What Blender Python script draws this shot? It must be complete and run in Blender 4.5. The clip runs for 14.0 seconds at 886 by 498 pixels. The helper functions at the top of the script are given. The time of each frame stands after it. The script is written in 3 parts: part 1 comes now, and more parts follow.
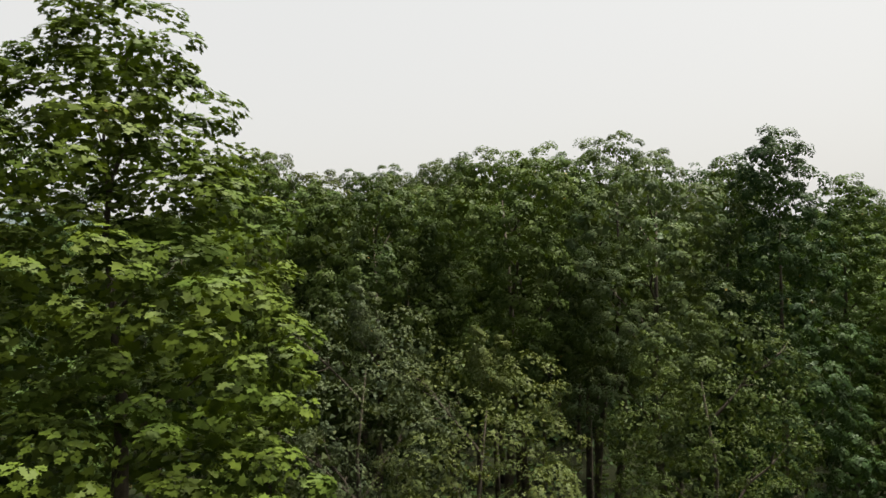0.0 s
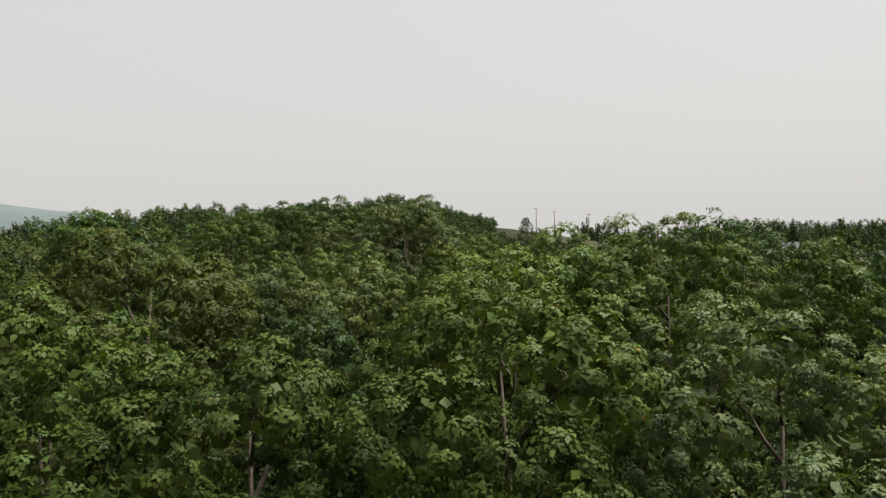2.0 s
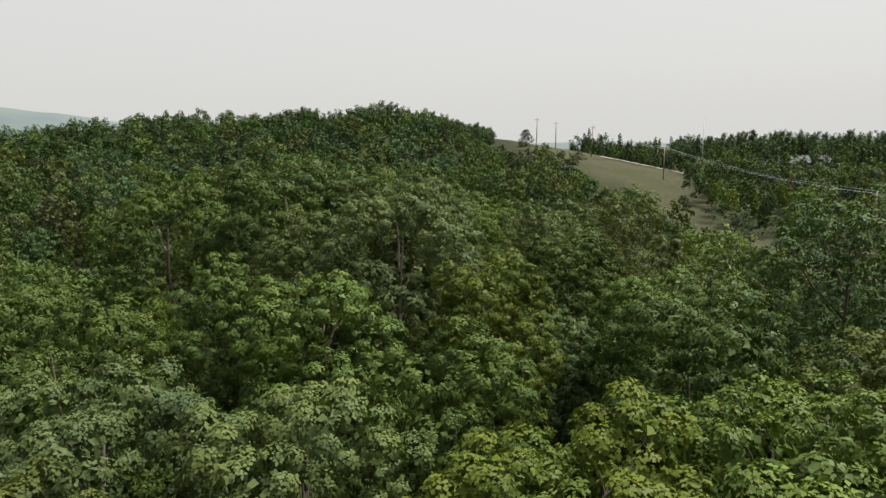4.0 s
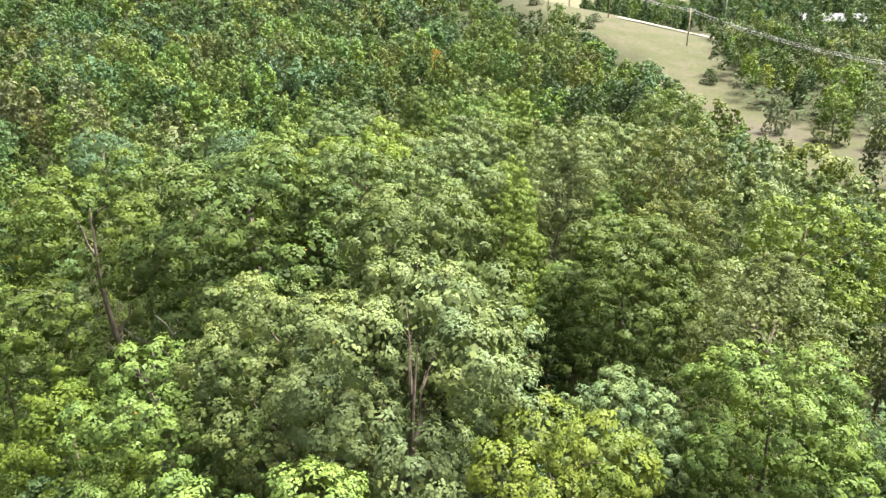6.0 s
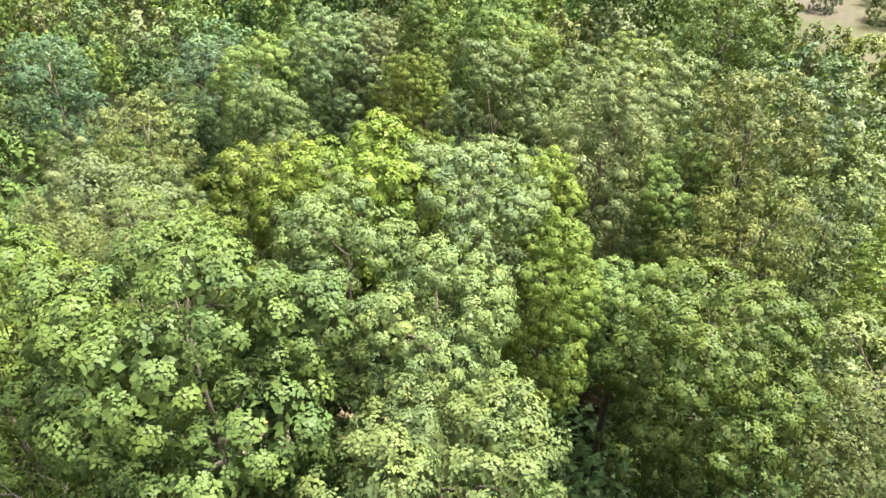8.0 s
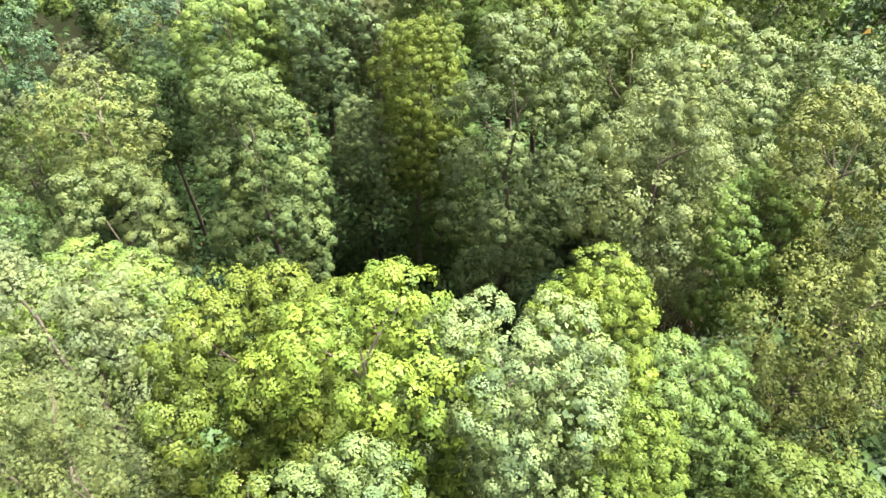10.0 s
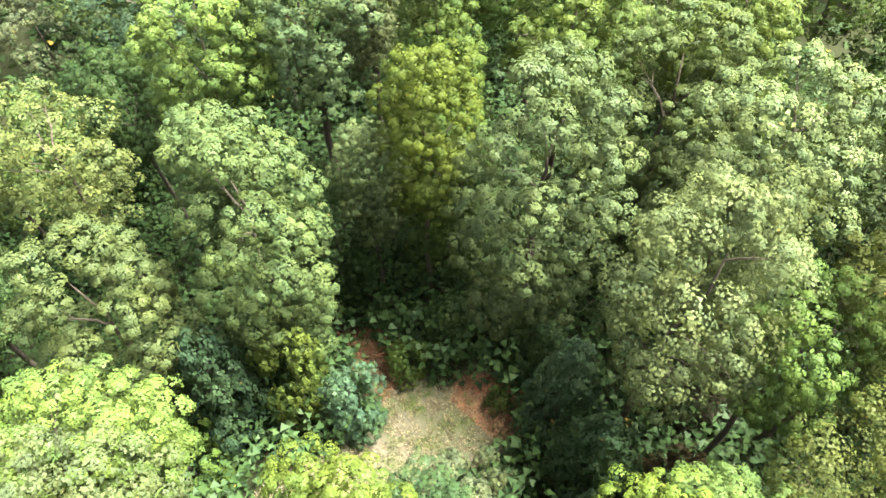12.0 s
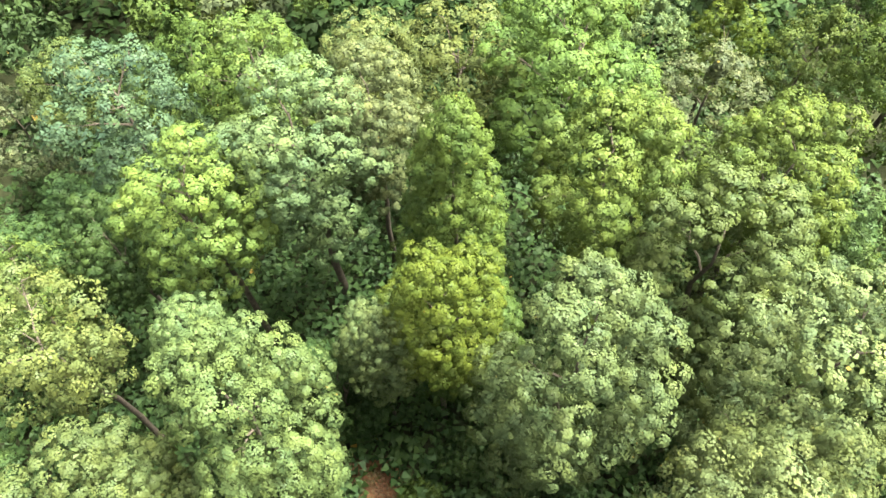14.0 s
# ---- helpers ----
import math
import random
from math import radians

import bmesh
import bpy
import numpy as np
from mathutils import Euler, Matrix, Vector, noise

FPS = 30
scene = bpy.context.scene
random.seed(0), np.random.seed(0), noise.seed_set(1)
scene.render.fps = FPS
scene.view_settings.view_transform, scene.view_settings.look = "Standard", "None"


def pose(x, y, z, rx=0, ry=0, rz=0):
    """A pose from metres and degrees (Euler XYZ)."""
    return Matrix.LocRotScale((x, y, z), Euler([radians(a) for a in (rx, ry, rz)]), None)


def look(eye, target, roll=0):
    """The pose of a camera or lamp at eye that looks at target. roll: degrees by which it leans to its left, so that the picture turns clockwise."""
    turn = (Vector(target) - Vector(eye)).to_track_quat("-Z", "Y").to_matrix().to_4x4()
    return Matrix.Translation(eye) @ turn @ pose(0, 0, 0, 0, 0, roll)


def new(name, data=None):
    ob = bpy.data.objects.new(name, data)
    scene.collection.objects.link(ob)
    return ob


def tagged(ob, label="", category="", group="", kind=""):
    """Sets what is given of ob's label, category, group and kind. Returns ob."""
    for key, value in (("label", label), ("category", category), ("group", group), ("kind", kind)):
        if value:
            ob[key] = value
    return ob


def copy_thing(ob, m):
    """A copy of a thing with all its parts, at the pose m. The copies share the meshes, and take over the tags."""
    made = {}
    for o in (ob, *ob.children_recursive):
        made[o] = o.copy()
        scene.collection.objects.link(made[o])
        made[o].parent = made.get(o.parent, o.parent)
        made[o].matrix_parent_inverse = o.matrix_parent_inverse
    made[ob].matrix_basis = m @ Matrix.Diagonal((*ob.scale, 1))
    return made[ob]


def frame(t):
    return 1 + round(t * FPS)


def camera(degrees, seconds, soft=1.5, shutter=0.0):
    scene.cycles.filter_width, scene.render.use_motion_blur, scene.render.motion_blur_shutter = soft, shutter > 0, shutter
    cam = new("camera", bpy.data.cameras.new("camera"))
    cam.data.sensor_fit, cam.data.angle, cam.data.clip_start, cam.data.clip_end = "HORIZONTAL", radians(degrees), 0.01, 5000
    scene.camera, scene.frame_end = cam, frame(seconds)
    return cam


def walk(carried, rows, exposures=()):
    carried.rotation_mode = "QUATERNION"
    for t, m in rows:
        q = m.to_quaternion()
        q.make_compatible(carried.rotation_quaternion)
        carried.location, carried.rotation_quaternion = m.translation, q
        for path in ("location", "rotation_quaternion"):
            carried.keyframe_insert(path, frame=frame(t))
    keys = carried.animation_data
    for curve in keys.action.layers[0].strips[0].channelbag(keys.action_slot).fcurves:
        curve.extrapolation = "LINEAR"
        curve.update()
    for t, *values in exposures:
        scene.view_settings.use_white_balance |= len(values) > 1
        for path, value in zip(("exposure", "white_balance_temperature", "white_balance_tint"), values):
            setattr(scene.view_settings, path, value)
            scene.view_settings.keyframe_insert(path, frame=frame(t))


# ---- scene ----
cam = camera(66.0, 14.0, 1.5)
PATH = [
    (0.0, look((-0.006, -0.241, 12.900), (-0.032, 9.759, 12.851), -1.15)),
    (0.5, look((0.045, 1.589, 13.546), (0.483, 11.579, 13.497), -1.00)),
    (1.0, look((0.090, 3.590, 14.271), (0.601, 13.576, 14.193), -0.61)),
    (1.5, look((0.178, 5.702, 14.998), (0.697, 15.688, 14.901), -0.35)),
    (2.0, look((0.217, 7.939, 15.693), (0.763, 17.923, 15.604), -0.29)),
    (2.5, look((0.211, 10.019, 16.398), (0.782, 20.002, 16.284), -0.14)),
    (3.0, look((0.209, 12.194, 17.114), (0.802, 22.169, 16.719), -0.05)),
    (3.5, look((0.227, 14.415, 17.802), (0.842, 24.351, 16.849), 0.04)),
    (4.0, look((0.230, 16.582, 18.497), (0.857, 26.452, 17.016), 0.04)),
    (4.2, look((0.214, 17.463, 18.781), (0.848, 27.297, 17.077), -0.04)),
    (6.3, look((0.096, 26.067, 22.136), (0.673, 35.298, 18.333), 0.08)),
    (6.5, look((0.080, 26.904, 22.369), (0.656, 36.050, 18.367), 0.12)),
    (7.0, look((0.066, 28.972, 22.941), (0.628, 37.896, 18.464), 0.14)),
    (7.5, look((0.049, 31.107, 23.512), (0.596, 39.781, 18.565), 0.21)),
    (8.0, look((0.026, 33.242, 24.123), (0.563, 41.635, 18.713), 0.27)),
    (8.5, look((-0.026, 35.356, 24.779), (0.501, 43.441, 18.917), 0.23)),
    (9.0, look((-0.082, 37.487, 25.437), (0.440, 45.247, 19.151), 0.34)),
    (9.2, look((-0.112, 38.338, 25.704), (0.406, 45.963, 19.255), 0.33)),
    (11.3, look((-0.575, 47.160, 27.961), (-0.022, 53.295, 20.083), 0.27)),
    (11.5, look((-0.573, 48.009, 28.208), (-0.030, 53.971, 20.198), 0.29)),
    (12.0, look((-0.580, 50.120, 28.855), (-0.067, 55.635, 20.529), 0.35)),
    (12.5, look((-0.585, 52.239, 29.511), (-0.108, 57.292, 20.894), 0.26)),
    (13.0, look((-0.535, 54.367, 30.113), (-0.083, 59.233, 21.388), 0.11)),
    (13.5, look((-0.469, 56.489, 30.692), (-0.024, 61.405, 21.996), -0.11)),
    (14.0, look((-0.375, 58.546, 31.324), (0.048, 63.531, 22.665), -0.47)),
]

EXPOSURES = [(0.0, 2.08, 6700, 8), (1.5, 1.93, 6700, 9), (3.0, 1.8, 6700, 9), (4.0, 1.95, 6600, 8), (6.3, 3.95, 6600, 13), (9.0, 4.05, 6600, 15), (11.3, 4.3, 6400, 10),
             (14.0, 4.12, 6650, 6)]
walk(cam, PATH, EXPOSURES)

# ---- world and sun: a bright hazy sky ----
SUN_EL, SUN_AZ = radians(66), radians(74)      # azimuth clockwise from +y
world = bpy.data.worlds.new("hazy_sky")
scene.world = world
world.use_nodes = True
wn, wl = world.node_tree.nodes, world.node_tree.links
wn.clear()
sky = wn.new("ShaderNodeTexSky")
sky.sky_type, sky.sun_disc = "NISHITA", False
sky.sun_elevation, sky.sun_rotation = SUN_EL, SUN_AZ
sky.air_density, sky.dust_density, sky.ozone_density = 1.0, 9.0, 0.5
haze = wn.new("ShaderNodeMix")
haze.data_type = "RGBA"
haze.inputs["Factor"].default_value = 0.72
haze.inputs[7].default_value = (8.02, 8.0, 7.95, 1)
back = wn.new("ShaderNodeBackground")
back.inputs["Strength"].default_value = 0.03
wout = wn.new("ShaderNodeOutputWorld")
wl.new(sky.outputs["Color"], haze.inputs[6])
wl.new(haze.outputs[2], back.inputs["Color"])
wl.new(back.outputs[0], wout.inputs["Surface"])

sun = new("sun", bpy.data.lights.new("sun", "SUN"))
sun.data.energy, sun.data.angle, sun.data.color = 4.6, radians(22), (1.0, 0.95, 0.86)
to_sun = Vector((math.sin(SUN_AZ) * math.cos(SUN_EL), math.cos(SUN_AZ) * math.cos(SUN_EL), math.sin(SUN_EL)))
sun.matrix_world = look(to_sun * 100, (0, 0, 0))

# ---- materials ----


def node_material(name):
    m = bpy.data.materials.new(name)
    m.use_nodes = True
    m.node_tree.nodes.clear()
    return m, m.node_tree.nodes, m.node_tree.links


def value_math(n, l, op, a, b):
    q = n.new("ShaderNodeMath")
    q.operation = op
    for k, v in enumerate((a, b)):
        if isinstance(v, (int, float)):
            q.inputs[k].default_value = v
        else:
            l.new(v, q.inputs[k])
    return q.outputs[0]


def blend(n, l, fac, a, b, mode="MIX"):
    q = n.new("ShaderNodeMix")
    q.data_type, q.blend_type = "RGBA", mode
    for sock, v in ((q.inputs["Factor"], fac), (q.inputs[6], a), (q.inputs[7], b)):
        if isinstance(v, (int, float)):
            sock.default_value = v
        elif isinstance(v, tuple):
            sock.default_value = (*v, 1)
        else:
            l.new(v, sock)
    return q.outputs[2]


def noise_at(n, l, scale, detail=3.0, coords="Object"):
    tc = n.new("ShaderNodeTexCoord")
    q = n.new("ShaderNodeTexNoise")
    q.inputs["Scale"].default_value, q.inputs["Detail"].default_value = scale, detail
    l.new(tc.outputs[coords], q.inputs["Vector"])
    return q.outputs["Fac"]


def ramp(n, l, fac, *stops):
    q = n.new("ShaderNodeValToRGB")
    while len(q.color_ramp.elements) < len(stops):
        q.color_ramp.elements.new(0.5)
    for e, (p, c) in zip(q.color_ramp.elements, stops):
        e.position, e.color = p, (*c, 1)
    l.new(fac, q.inputs["Fac"])
    return q.outputs["Color"]


def leaf_material(name, through_light=0.15, rough=0.52, tinted=False, clump=0.9, young=(1.09, 1.06, 0.93), old=(0.92, 0.94, 0.95), dry=0.0006):
    """Foliage: the tree's own tint, each leaf a little different, some young and yellowish, a few dry."""
    m, n, l = node_material(name)
    info, geo = n.new("ShaderNodeObjectInfo"), n.new("ShaderNodeNewGeometry")
    rnd = geo.outputs["Random Per Island"]
    base = info.outputs["Color"]
    if tinted:
        own = n.new("ShaderNodeAttribute")
        own.attribute_name = "tint"
        base = own.outputs["Color"]
    var = ramp(n, l, rnd, (0.0, old), (0.55, (1, 1, 1)), (1.0, young))
    col = blend(n, l, 1.0, base, var, "MULTIPLY")
    patch = ramp(n, l, noise_at(n, l, clump, 2.0), (0.3, (0.78, 0.86, 0.95)), (0.7, (1.22, 1.14, 0.92)))
    col = blend(n, l, 1.0, col, patch, "MULTIPLY")
    scatter = value_math(n, l, "FRACT", value_math(n, l, "MULTIPLY", rnd, 37.7), 0.0)
    isdry = value_math(n, l, "LESS_THAN", scatter, dry)
    col = blend(n, l, isdry, col, (0.12, 0.085, 0.02))
    p = n.new("ShaderNodeBsdfPrincipled")
    p.inputs["Roughness"].default_value = rough
    p.inputs["Specular IOR Level"].default_value = 0.05
    l.new(col, p.inputs["Base Color"])
    t = n.new("ShaderNodeBsdfTranslucent")
    l.new(blend(n, l, 1.0, col, (1.5, 1.55, 0.6), "MULTIPLY"), t.inputs["Color"])
    mix = n.new("ShaderNodeMixShader")
    mix.inputs[0].default_value = through_light
    l.new(p.outputs[0], mix.inputs[1])
    l.new(t.outputs[0], mix.inputs[2])
    out = n.new("ShaderNodeOutputMaterial")
    l.new(mix.outputs[0], out.inputs["Surface"])
    return m


def rough_material(name, dark, light, scale, rough=0.9, bump=0.3, fine=8.0):
    m, n, l = node_material(name)
    a, b = noise_at(n, l, scale, 4.0), noise_at(n, l, scale * fine, 3.0)
    col = ramp(n, l, a, (0.3, dark), (0.7, light))
    col = blend(n, l, 1.0, col, ramp(n, l, b, (0.25, (0.7, 0.7, 0.7)), (0.75, (1.25, 1.25, 1.25))), "MULTIPLY")
    p = n.new("ShaderNodeBsdfPrincipled")
    p.inputs["Roughness"].default_value = rough
    p.inputs["Specular IOR Level"].default_value = 0.5 if rough < 0.5 else 0.1
    l.new(col, p.inputs["Base Color"])
    bm_ = n.new("ShaderNodeBump")
    bm_.inputs["Strength"].default_value, bm_.inputs["Distance"].default_value = bump, 0.03
    l.new(b, bm_.inputs["Height"])
    l.new(bm_.outputs[0], p.inputs["Normal"])
    out = n.new("ShaderNodeOutputMaterial")
    l.new(p.outputs[0], out.inputs["Surface"])
    return m


LEAF = leaf_material("broad_leaves")
WOODS = leaf_material("woodland_leaves", 0.15, 0.65, True, 0.2, dry=0.001)
BARK = rough_material("grey_brown_bark", (0.0285, 0.0233, 0.0181), (0.0673, 0.0570, 0.0440), 6.0)
DEADWOOD = rough_material("bleached_deadwood", (0.0684, 0.0622, 0.0528), (0.1305, 0.1212, 0.1057), 9.0)
POLEWOOD = rough_material("weathered_pole_wood", (0.1, 0.08, 0.06), (0.2, 0.17, 0.13), 5.0)
CONCRETE = rough_material("grey_concrete", (0.3, 0.3, 0.29), (0.45, 0.45, 0.43), 4.0)
WIRE = rough_material("aluminium_wire", (0.2, 0.2, 0.21), (0.3, 0.3, 0.3), 3.0, 0.4, 0.0)
ROOFING = rough_material("dark_roof_sheet", (0.04, 0.042, 0.047), (0.07, 0.072, 0.078), 1.5, 0.9)
PLASTER = rough_material("pale_plaster", (0.1665, 0.1598, 0.1465), (0.2164, 0.2098, 0.1931), 1.2)
PANE = rough_material("dark_window_pane", (0.02, 0.025, 0.03), (0.05, 0.055, 0.06), 2.0, 0.08, 0.0)
GRAVEL = rough_material("pale_gravel", (0.1066, 0.0999, 0.0899), (0.1598, 0.1532, 0.1399), 1.5)
STRAW = rough_material("dry_grass_blades", (0.1132, 0.0932, 0.0500), (0.1698, 0.1445, 0.0850), 0.8, 0.8, 0.0)
GRASS = rough_material("green_grass_blades", (0.0388, 0.0666, 0.0139), (0.0722, 0.0999, 0.0222), 0.8, 0.7, 0.0)
LITTER = rough_material("fallen_brown_leaves", (0.0518, 0.0233, 0.0130), (0.1243, 0.0622, 0.0311), 3.0, 0.85, 0.0)


def ground_material():
    """Soil under leaf litter, dry meadow where 'meadow' is 1, bare sand where 'sand' is 1, russet litter where 'russet' is 1."""
    m, n, l = node_material("ground_soil_and_meadow")

    def attr(name):
        a = n.new("ShaderNodeAttribute")
        a.attribute_name = name
        return a.outputs["Fac"]
    fine, mid, wide = noise_at(n, l, 9.0, 4.0), noise_at(n, l, 1.1, 4.0), noise_at(n, l, 0.12, 3.0)
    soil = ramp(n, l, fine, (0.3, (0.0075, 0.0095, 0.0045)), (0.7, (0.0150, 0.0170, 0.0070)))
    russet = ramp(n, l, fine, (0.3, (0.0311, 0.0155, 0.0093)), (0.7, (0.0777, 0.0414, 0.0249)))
    hay = ramp(n, l, fine, (0.25, (0.0414, 0.0335, 0.0245)), (0.75, (0.0761, 0.0637, 0.0499)))
    green = ramp(n, l, fine, (0.3, (0.0181, 0.0259, 0.0078)), (0.7, (0.0337, 0.0414, 0.0135)))
    tuft = ramp(n, l, mid, (0.48, (0, 0, 0)), (0.62, (1, 1, 1)))
    wide_green = ramp(n, l, wide, (0.45, (0, 0, 0)), (0.65, (0.7, 0.7, 0.7)))
    field = blend(n, l, tuft, hay, green)
    field = blend(n, l, wide_green, field, green)
    sand = ramp(n, l, fine, (0.3, (0.0198, 0.0168, 0.0142)), (0.7, (0.0275, 0.0241, 0.0206)))
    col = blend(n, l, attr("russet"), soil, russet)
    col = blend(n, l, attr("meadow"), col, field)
    col = blend(n, l, attr("sand"), col, sand)
    p = n.new("ShaderNodeBsdfPrincipled")
    p.inputs["Roughness"].default_value = 0.95
    p.inputs["Specular IOR Level"].default_value = 0.06
    l.new(col, p.inputs["Base Color"])
    bp = n.new("ShaderNodeBump")
    bp.inputs["Strength"].default_value, bp.inputs["Distance"].default_value = 0.6, 0.06
    l.new(fine, bp.inputs["Height"])
    l.new(bp.outputs[0], p.inputs["Normal"])
    out = n.new("ShaderNodeOutputMaterial")
    l.new(p.outputs[0], out.inputs["Surface"])
    return m


SOIL = ground_material()

# ---- the lie of the land ----


def ease(a, b, v):
    t = min(1.0, max(0.0, (v - a) / (b - a)))
    return t * t * (3 - 2 * t)


def ground_z(x, y):
    g = -3.3 * ease(48, 61, y) * (1 - ease(75, 120, y))
    g -= 3.5 * ease(-5, -14, x) * ease(52, 64, y) * (1 - ease(85, 130, y))
    g += 3 * ease(20, 45, x) * ease(60, 100, y)
    g += 14.2 * ease(110, 240, y) * math.exp(-((x - 45) / 55) ** 2) * (1 - 0.4 * ease(260, 420, y))
    g += 21.5 * math.exp(-((x + 48) / 84) ** 4 - ((y - 330) / 95) ** 2)
    g += 8 * math.exp(-((x + 140) / 60) ** 2 - ((y - 230) / 80) ** 2)
    g += 10 * ease(150, 330, y) * ease(90, 170, x)
    return g + 0.12 * noise.noise((x * 0.35, y * 0.35, 0)) + 0.05 * noise.noise((x * 1.3, y * 1.3, 4))


BOUNDS = {}


def inside(poly, x, y):
    if id(poly) not in BOUNDS:
        BOUNDS[id(poly)] = (min(p[0] for p in poly), max(p[0] for p in poly), min(p[1] for p in poly), max(p[1] for p in poly))
    x0, x1, y0, y1 = BOUNDS[id(poly)]
    if x < x0 or x > x1 or y < y0 or y > y1:
        return False
    hit = False
    for (ax, ay), (bx, by) in zip(poly, poly[1:] + poly[:1]):
        if (ay > y) != (by > y) and x < ax + (y - ay) / (by - ay) * (bx - ax):
            hit = not hit
    return hit


def edge_soft(poly, x, y, wobble=0.5, freq=0.6):
    """1 inside, 0 outside, with a ragged rim."""
    k = 0
    for i, (dx, dy) in enumerate(((0, 0), (1, 0), (-1, 0), (0, 1), (0, -1))):
        wx = x + dx * wobble * 0.5 + wobble * noise.noise((x * freq, y * freq, 1.0))
        wy = y + dy * wobble * 0.5 + wobble * noise.noise((x * freq, y * freq, 7.0))
        k += inside(poly, wx, wy)
    return k / 5


GLADE = [(-9.0, 57.2), (-8.2, 59.2), (-5.0, 60.2), (-2.3, 61.0), (-2.6, 63.5), (-4.0, 65.8), (-3.0, 66.4),
         (-1.7, 64.5), (0.2, 63.2), (1.6, 63.4), (3.6, 62.4), (3.8, 60.0), (1.4, 58.6), (-1.0, 57.0), (-3.0, 55.0), (-7.0, 55.0)]
RUSSET = [(-4.6, 66.6), (-2.4, 66.8), (-1.2, 64.2), (-2.2, 62.6), (-3.6, 64.0)]
RUSSET_B = [(1.3, 63.8), (4.6, 63.2), (4.4, 59.8), (2.7, 60.6), (1.0, 62.4)]
FIELD = [(47, 98), (45, 112), (45, 125), (48, 150), (49, 170), (43, 205), (36, 244), (60, 246), (76, 230), (112, 285),
         (128, 290), (98, 226), (84, 206), (70, 178), (62, 155), (57, 134), (61, 120), (74, 112), (84, 96), (60, 96)]
SAND = [(43, 112), (52, 118), (53, 126), (49, 131), (45, 126)]
TRACK = [(50, 120), (55, 112), (60, 104), (64, 104), (59, 112), (54, 124)]


def spread(lo, hi, step, far, grow=1.16):
    a = list(np.arange(lo, hi + 1e-6, step))
    up, dn, s = [hi], [lo], step
    while up[-1] < far:
        s *= grow
        up.append(up[-1] + s)
        dn.append(dn[-1] - s)
    return dn[:0:-1] + a + up[1:]


def part(name, data, material, parent=None, label="", smooth=False):
    """Links a bmesh or a (vertices, faces) pair as one mesh object."""
    if isinstance(data, bpy.types.Mesh):
        me = data
    else:
        me = bpy.data.meshes.new(name)
        if isinstance(data, tuple):
            me.from_pydata(*[d.tolist() if isinstance(d, np.ndarray) else d for d in (data[0], [], data[1])])
        else:
            data.to_mesh(me)
            data.free()
        me.materials.append(material)
        if smooth:
            me.polygons.foreach_set("use_smooth", [True] * len(me.polygons))
        me.update()
    ob = new(name, me)
    if parent:
        ob.parent = parent
    if label:
        ob["label"] = label
    return ob


def build_ground():
    xs, ys = spread(-18, 18, 0.6, 2600, 1.13), spread(40, 80, 0.5, 3200, 1.11)
    v = [(x, y, ground_z(x, y)) for y in ys for x in xs]
    w = len(xs)
    f = [(j * w + i, j * w + i + 1, (j + 1) * w + i + 1, (j + 1) * w + i) for j in range(len(ys) - 1) for i in range(w - 1)]
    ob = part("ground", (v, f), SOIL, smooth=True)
    layers = {k: np.zeros(len(v), dtype=np.float32) for k in ("meadow", "sand", "russet")}
    for i, (x, y, z) in enumerate(v):
        if abs(x) < 20 and 50 < y < 75:
            layers["meadow"][i] = edge_soft(GLADE, x, y)
            layers["russet"][i] = max(edge_soft(RUSSET, x, y), edge_soft(RUSSET_B, x, y))
            layers["meadow"][i] *= 1 - 0.85 * layers["russet"][i]
        else:
            out = max(ease(480, 560, y), ease(5, -6, y), ease(260, 330, abs(x)))
            layers["meadow"][i] = max(0.34 * edge_soft(FIELD, x, y, 5.0, 0.08), 0.8 * out) if y > 75 or abs(x) > 20 or y < 20 else 0
            layers["sand"][i] = max(edge_soft(SAND, x, y, 2.0, 0.2), 0.6 * edge_soft(TRACK, x, y, 1.5, 0.2))
    for k, a in layers.items():
        at = ob.data.attributes.new(k, "FLOAT", "POINT")
        at.data.foreach_set("value", a)
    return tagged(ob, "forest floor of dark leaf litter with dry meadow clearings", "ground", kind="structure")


build_ground()

# ---- trees ----
rng = np.random.default_rng(7)


def unit(a):
    return a / np.maximum(np.linalg.norm(a, axis=-1, keepdims=True), 1e-9)


